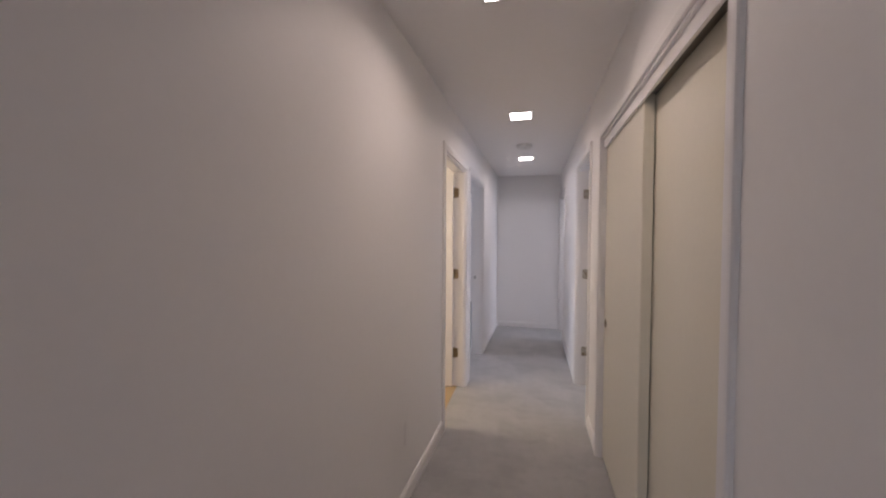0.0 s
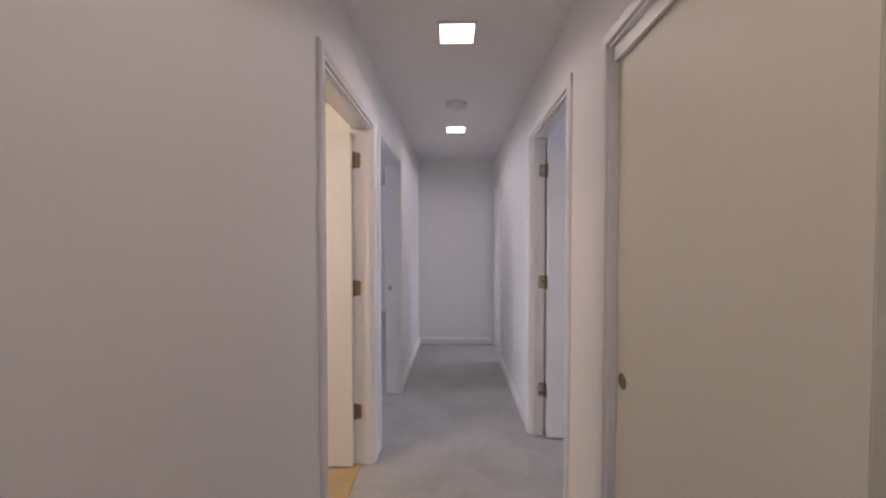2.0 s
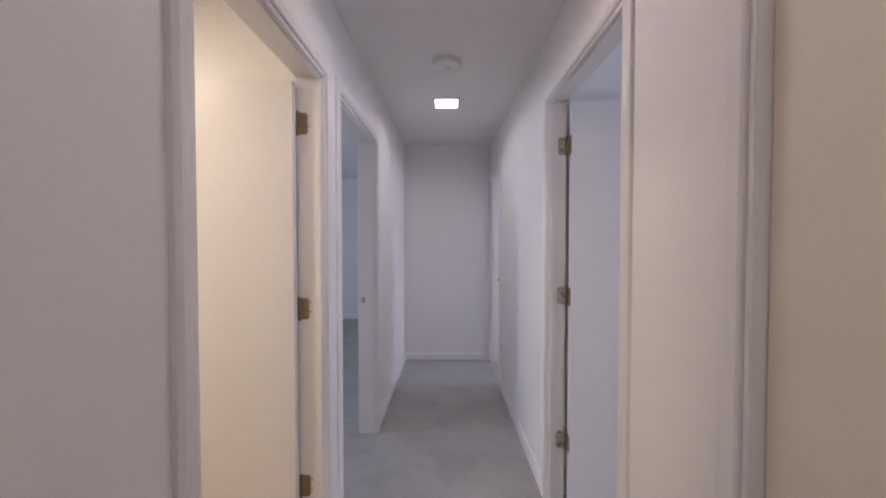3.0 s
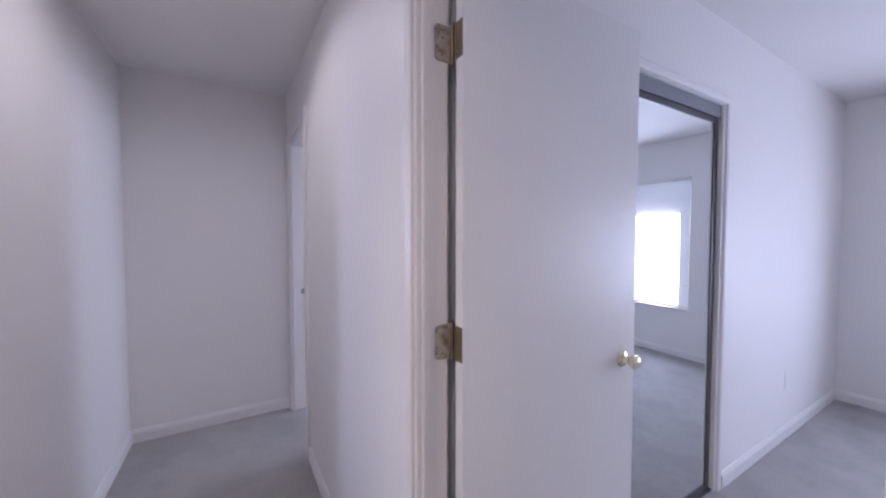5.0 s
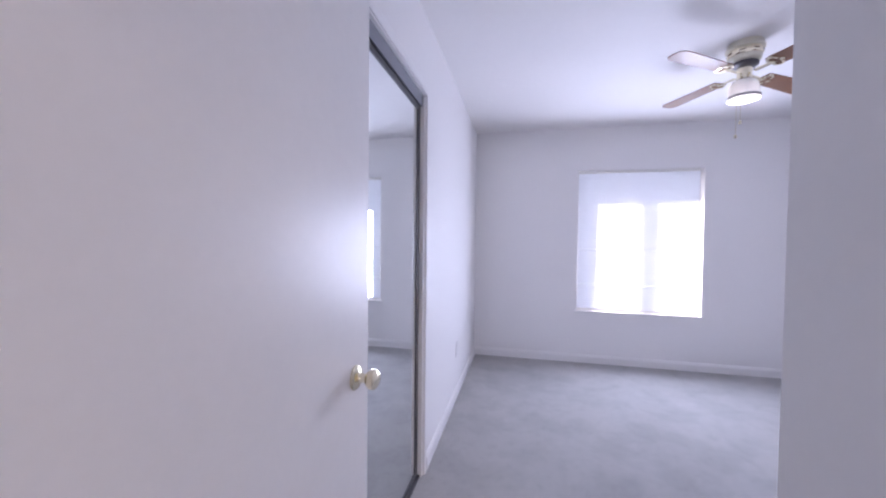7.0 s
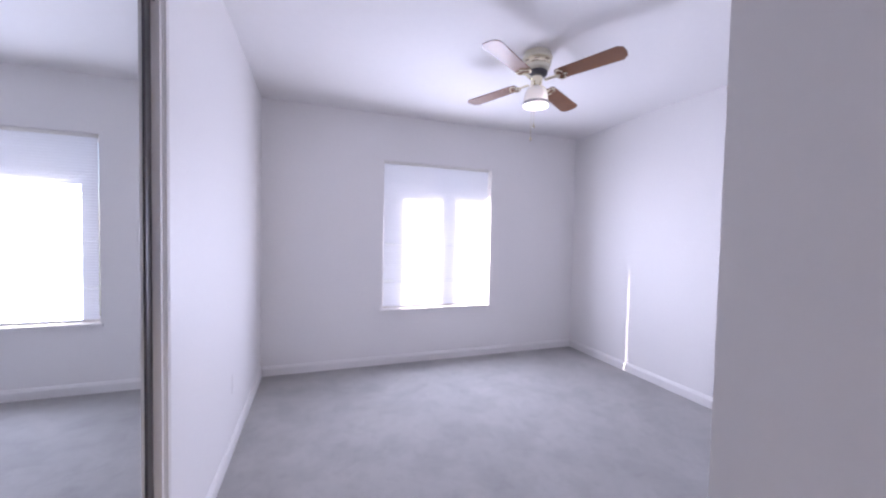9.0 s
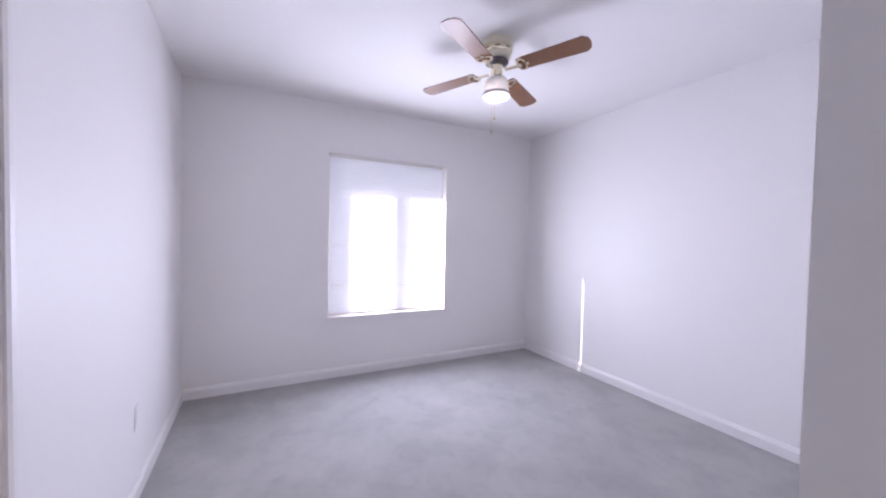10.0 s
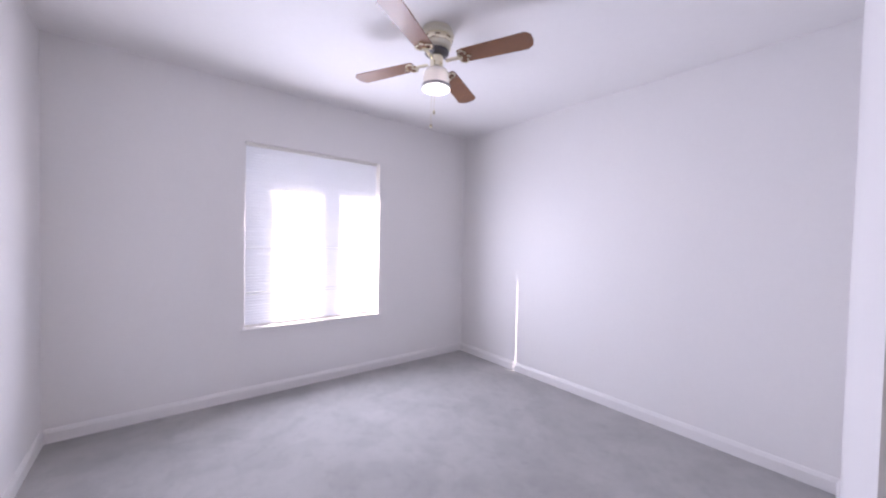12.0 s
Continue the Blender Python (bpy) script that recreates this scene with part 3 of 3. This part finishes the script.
def tree(m, height, seed):
    """A trunk with limbs and a crown of many small leaves."""
    rnd = random.Random(seed)
    t = thing("tree", "leafy green garden tree behind the house", "tree", at=m, group="garden trees")
    bm, tips = bmesh.new(), []
    def limb(p, q, r0, r1):
        d = (q - p).normalized()
        u = d.orthogonal().normalized()
        v = d.cross(u)
        rings = [[o + r * (math.cos(a) * u + math.sin(a) * v) for a in (k * math.pi / 4 for k in range(8))] for o, r in ((p, r0), (q, r1))]
        sweep(bm, rings[0], rings)
    base, fork = Vector((0, 0, 0)), Vector((0.1, 0.05, height * 0.42))
    limb(base, fork, 0.16, 0.11)
    for k in range(9):
        a = 2 * math.pi * k / 9 + rnd.uniform(-0.3, 0.3)
        mid = fork + Vector((math.cos(a), math.sin(a), rnd.uniform(0.5, 1.3))) * height * 0.18
        limb(fork, mid, 0.07, 0.04)
        for _ in range(3):
            tip = mid + Vector((rnd.gauss(0, 0.5), rnd.gauss(0, 0.5), rnd.uniform(0.2, 1))) * height * 0.16
            limb(mid, tip, 0.035, 0.012)
            tips.append(tip)
    part("trunk", bm, BARK, t)
    bm = bmesh.new()
    for tip in tips:
        for _ in range(120):
            c = tip + Vector((rnd.gauss(0, 1), rnd.gauss(0, 1), rnd.gauss(0, 0.8))) * height * 0.07
            n = Vector((rnd.gauss(0, 1), rnd.gauss(0, 1), rnd.gauss(0, 1))).normalized()
            u = n.orthogonal().normalized() * rnd.uniform(0.04, 0.08)
            v = n.cross(u) * 0.6
            bm.faces.new([bm.verts.new(c + s) for s in (-u, v, u, -v)])
    part("crown", bm, LEAF, t)


tree(pose(-9.6, 24.5, -0.25), 4.0, 3)
tree(pose(-12.4, 27.5, -0.25), 4.2, 5)

# ---- ceiling fan ----
FX, FY = 2.58, 3.10
fan = thing("ceiling_fan", "flush ivory ceiling fan with four cherry blades and lit shade", "ceiling fan", at=pose(FX, FY, 0))
bm = bmesh.new()
lathe(bm, [(0.082, H), (0.086, 2.4332), (0.088, 2.4146), (0.094, 2.4079), (0.094, 2.3994), (0.086, 2.3944)], steps=40)
part("canopy", bm, IVORY, fan, "ivory enamel ceiling canopy", smooth=True)
bm = bmesh.new()
lathe(bm, [(0.082, 2.396), (0.085, 2.3893), (0.085, 2.3656), (0.082, 2.3605)], steps=40)
band = part("band", bm, BRASS, fan, "polished brass band with dark vents", smooth=True)
for k in range(8):
    bm = bmesh.new()
    box(bm, 0.078, 0.0865, -0.016, 0.016, 2.3707, 2.3842)
    part("vent", bm, AGED, band, bevel=0.003, at=pose(0, 0, 0, 0, 0, 45 * k + 10))
bm = bmesh.new()
lathe(bm, [(0.079, 2.3622), (0.081, 2.3555), (0.078, 2.3369), (0.064, 2.3267)], steps=40)
part("motor_housing", bm, IVORY, fan, smooth=True)
bm = bmesh.new()
lathe(bm, [(0.060, 2.3284), (0.066, 2.3217), (0.066, 2.3081), (0.055, 2.3014), (0.042, 2.298)], steps=40)
part("rotor", bm, BRONZE, fan, "dark brass rotor ring", smooth=True)
bm = bmesh.new()
lathe(bm, [(0.036, 2.3005), (0.038, 2.288), (0.036, 2.276), (0.036, 2.232), (0.043, 2.224), (0.043, 2.212)], steps=32)
part("switch_housing", bm, BRASS, fan, smooth=True)
bm = bmesh.new()
OUTER = [(0.042, 2.226), (0.058, 2.218), (0.068, 2.200), (0.073, 2.174), (0.075, 2.148), (0.077, 2.13), (0.079, 2.112)]
lathe(bm, OUTER + [(r - 0.003, h) for r, h in OUTER[::-1]], steps=40, caps=False)
shade = part("shade", bm, SHADE, fan, "frosted white glass bell shade", smooth=True)
bm = bmesh.new()
lathe(bm, [(0.0775, 2.134), (0.0805, 2.132), (0.0812, 2.124), (0.0790, 2.122)], steps=40, caps=False)
part("shade_ring", bm, FASCIA, shade, "grey band round the shade", smooth=True)
bm = bmesh.new()
lathe(bm, [(0.013, 2.22), (0.014, 2.205), (0.028, 2.184), (0.032, 2.168), (0.025, 2.15), (0.004, 2.142)], steps=24)
part("bulb", bm, BULB, fan, "glowing lamp bulb", smooth=True)
for k in range(4):
    turn = Matrix.Translation((0, 0, 2.268)) @ Matrix.Rotation(radians(4), 4, Vector((0.57, 0.82, 0))) @ pose(0, 0, 0, 0, 0, 28 + 90 * k) @ pose(0, 0, 0, -6, 0, 0)
    bm = bmesh.new()
    outline = [(0.135, -0.045), (0.16, -0.052), (0.498, -0.062), (0.524, -0.040), (0.531, 0.0), (0.524, 0.040), (0.498, 0.062), (0.16, 0.052), (0.135, 0.045)]
    lo, hi = [bm.verts.new((x, y, -0.003)) for x, y in outline], [bm.verts.new((x, y, 0.003)) for x, y in outline]
    bm.faces.new(lo[::-1]), bm.faces.new(hi)
    for i in range(len(outline)):
        j = (i + 1) % len(outline)
        bm.faces.new((lo[i], lo[j], hi[j], hi[i]))
    blade = part("blade", bm, WOOD, fan, bevel=0.001, at=turn)
    bm = bmesh.new()
    box(bm, 0.055, 0.15, -0.010, 0.010, -0.012, -0.004)
    for s in (-1, 1):
        for i in range(10):
            a0, a1 = -0.4 + 0.5 * i, -0.4 + 0.5 * (i + 1)
            cx, cy = 0.158, s * 0.025
            p = [(cx + 0.026 * math.cos(a), cy + s * 0.026 * math.sin(a)) for a in (a0, a1)]
            q = [(cx + 0.015 * math.cos(a), cy + s * 0.015 * math.sin(a)) for a in (a0, a1)]
            vs = [bm.verts.new((x, y, z)) for z in (-0.010, -0.0035) for x, y in (p[0], p[1], q[1], q[0])]
            for f in ((0, 1, 2, 3), (7, 6, 5, 4), (0, 4, 5, 1), (1, 5, 6, 2), (2, 6, 7, 3), (3, 7, 4, 0)):
                bm.faces.new([vs[j] for j in f])
    lathe(bm, [(0.012, -0.011), (0.012, -0.0035)], (0.19, 0, 0), steps=12)
    part("blade_iron", bm, BRASS, blade, "scrolled brass blade iron")
for dx, dy, z0, z1 in ((-0.012, 0.02, 1.968, 2.225), (-0.02, 0.045, 1.885, 2.225)):
    bm = bmesh.new()
    lathe(bm, [(0.0012, z0 + 0.02), (0.0012, z1)], (dx, dy, 0), steps=6)
    chain = part("pull_chain", bm, BRASS, fan, "thin brass pull chain")
    bm = bmesh.new()
    lathe(bm, [(0.002, z0 + 0.024), (0.007, z0 + 0.016), (0.008, z0 + 0.006), (0.003, z0)], (dx, dy, 0), steps=14)
    part("fob", bm, BRASS, chain, smooth=True)

# ---- ceiling fittings of the hall ----
for lx, ly in LED_SPOTS:
    t = thing("ceiling_light", "square flush white ceiling light glowing in the hall ceiling", "ceiling light", at=pose(lx, ly, 0), group="hall ceiling lights")
    bm = bmesh.new()
    for x0, x1, y0, y1 in ((-0.1, 0.1, -0.1, -0.085), (-0.1, 0.1, 0.085, 0.1), (-0.1, -0.085, -0.085, 0.085), (0.085, 0.1, -0.085, 0.085)):
        box(bm, x0, x1, y0, y1, H - 0.008, H)
    part("frame", bm, PLASTIC, t)
    bm = bmesh.new()
    box(bm, -0.085, 0.085, -0.085, 0.085, H - 0.006, H - 0.001)
    part("diffuser", bm, LED_GLOW, t, "glowing white diffuser")
smoke = thing("smoke_detector", "round white smoke detector on the hall ceiling", "smoke detector", at=pose(-0.36, 5.13, 0))
bm = bmesh.new()
lathe(bm, [(0.085, H), (0.085, H - 0.012), (0.078, H - 0.03), (0.06, H - 0.038), (0.004, H - 0.04)], steps=36)
body = part("housing", bm, PLASTIC, smoke, smooth=True)
bm = bmesh.new()
lathe(bm, [(0.018, H - 0.039), (0.018, H - 0.044), (0.014, H - 0.046)], steps=20)
part("test_button", bm, PLASTIC, body, smooth=True)


# ---- outlets ----
def outlet(m):
    """A duplex outlet facing its own -y."""
    t = thing("wall_outlet", "painted-over duplex power outlet on the wall", "outlet", at=m)
    bm = bmesh.new()
    box(bm, -0.035, 0.035, -0.0025, 0, -0.057, 0.057)
    cover = part("cover_plate", bm, WALL, t, bevel=0.0015)
    for z in (-0.02, 0.02):
        bm = bmesh.new()
        box(bm, -0.017, 0.017, -0.0035, -0.002, z - 0.014, z + 0.014)
        part("socket", bm, WALL, cover, bevel=0.001)
        bm = bmesh.new()
        box(bm, -0.009, -0.006, -0.0039, -0.003, z - 0.005, z + 0.006)
        box(bm, 0.006, 0.009, -0.0039, -0.003, z - 0.005, z + 0.006)
        part("slot", bm, PLASTIC, cover)


outlet(pose(XL, 2.80, 0.45, 0, 0, 90))
outlet(pose(2.45, RY0, 0.43, 0, 0, 180))
outlet(pose(2.96, RY1, 0.39, 0, 0, 0))

# the west wall of the hall runs a little over a degree off the east wall
LEAN = Matrix(((1, 0.022, 0, -0.11), (0, 1, 0, 0), (0, 0, 1, 0), (0, 0, 0, 1)))
for ob in list(scene.objects):
    top = ob.parent or ob
    west = top.name in ("wall_hall_west", "door_2", "door_3") or ob.name.startswith("baseboard") and abs(ob.data.vertices[0].co.x - XL) < 0.02
    if west and ob.type == "MESH" and ob.matrix_basis == Matrix():
        ob.data.transform(LEAN)
# the bedroom's west wall runs off square by three degrees
SPLAY = Matrix(((1, -0.0596, 0, 0.0596 * VY), (0, 1, 0, 0), (0, 0, 1, 0), (0, 0, 0, 1)))
for ob in (bpy.data.objects["wall_bedroom_west"], west_board):
    ob.data.transform(SPLAY)
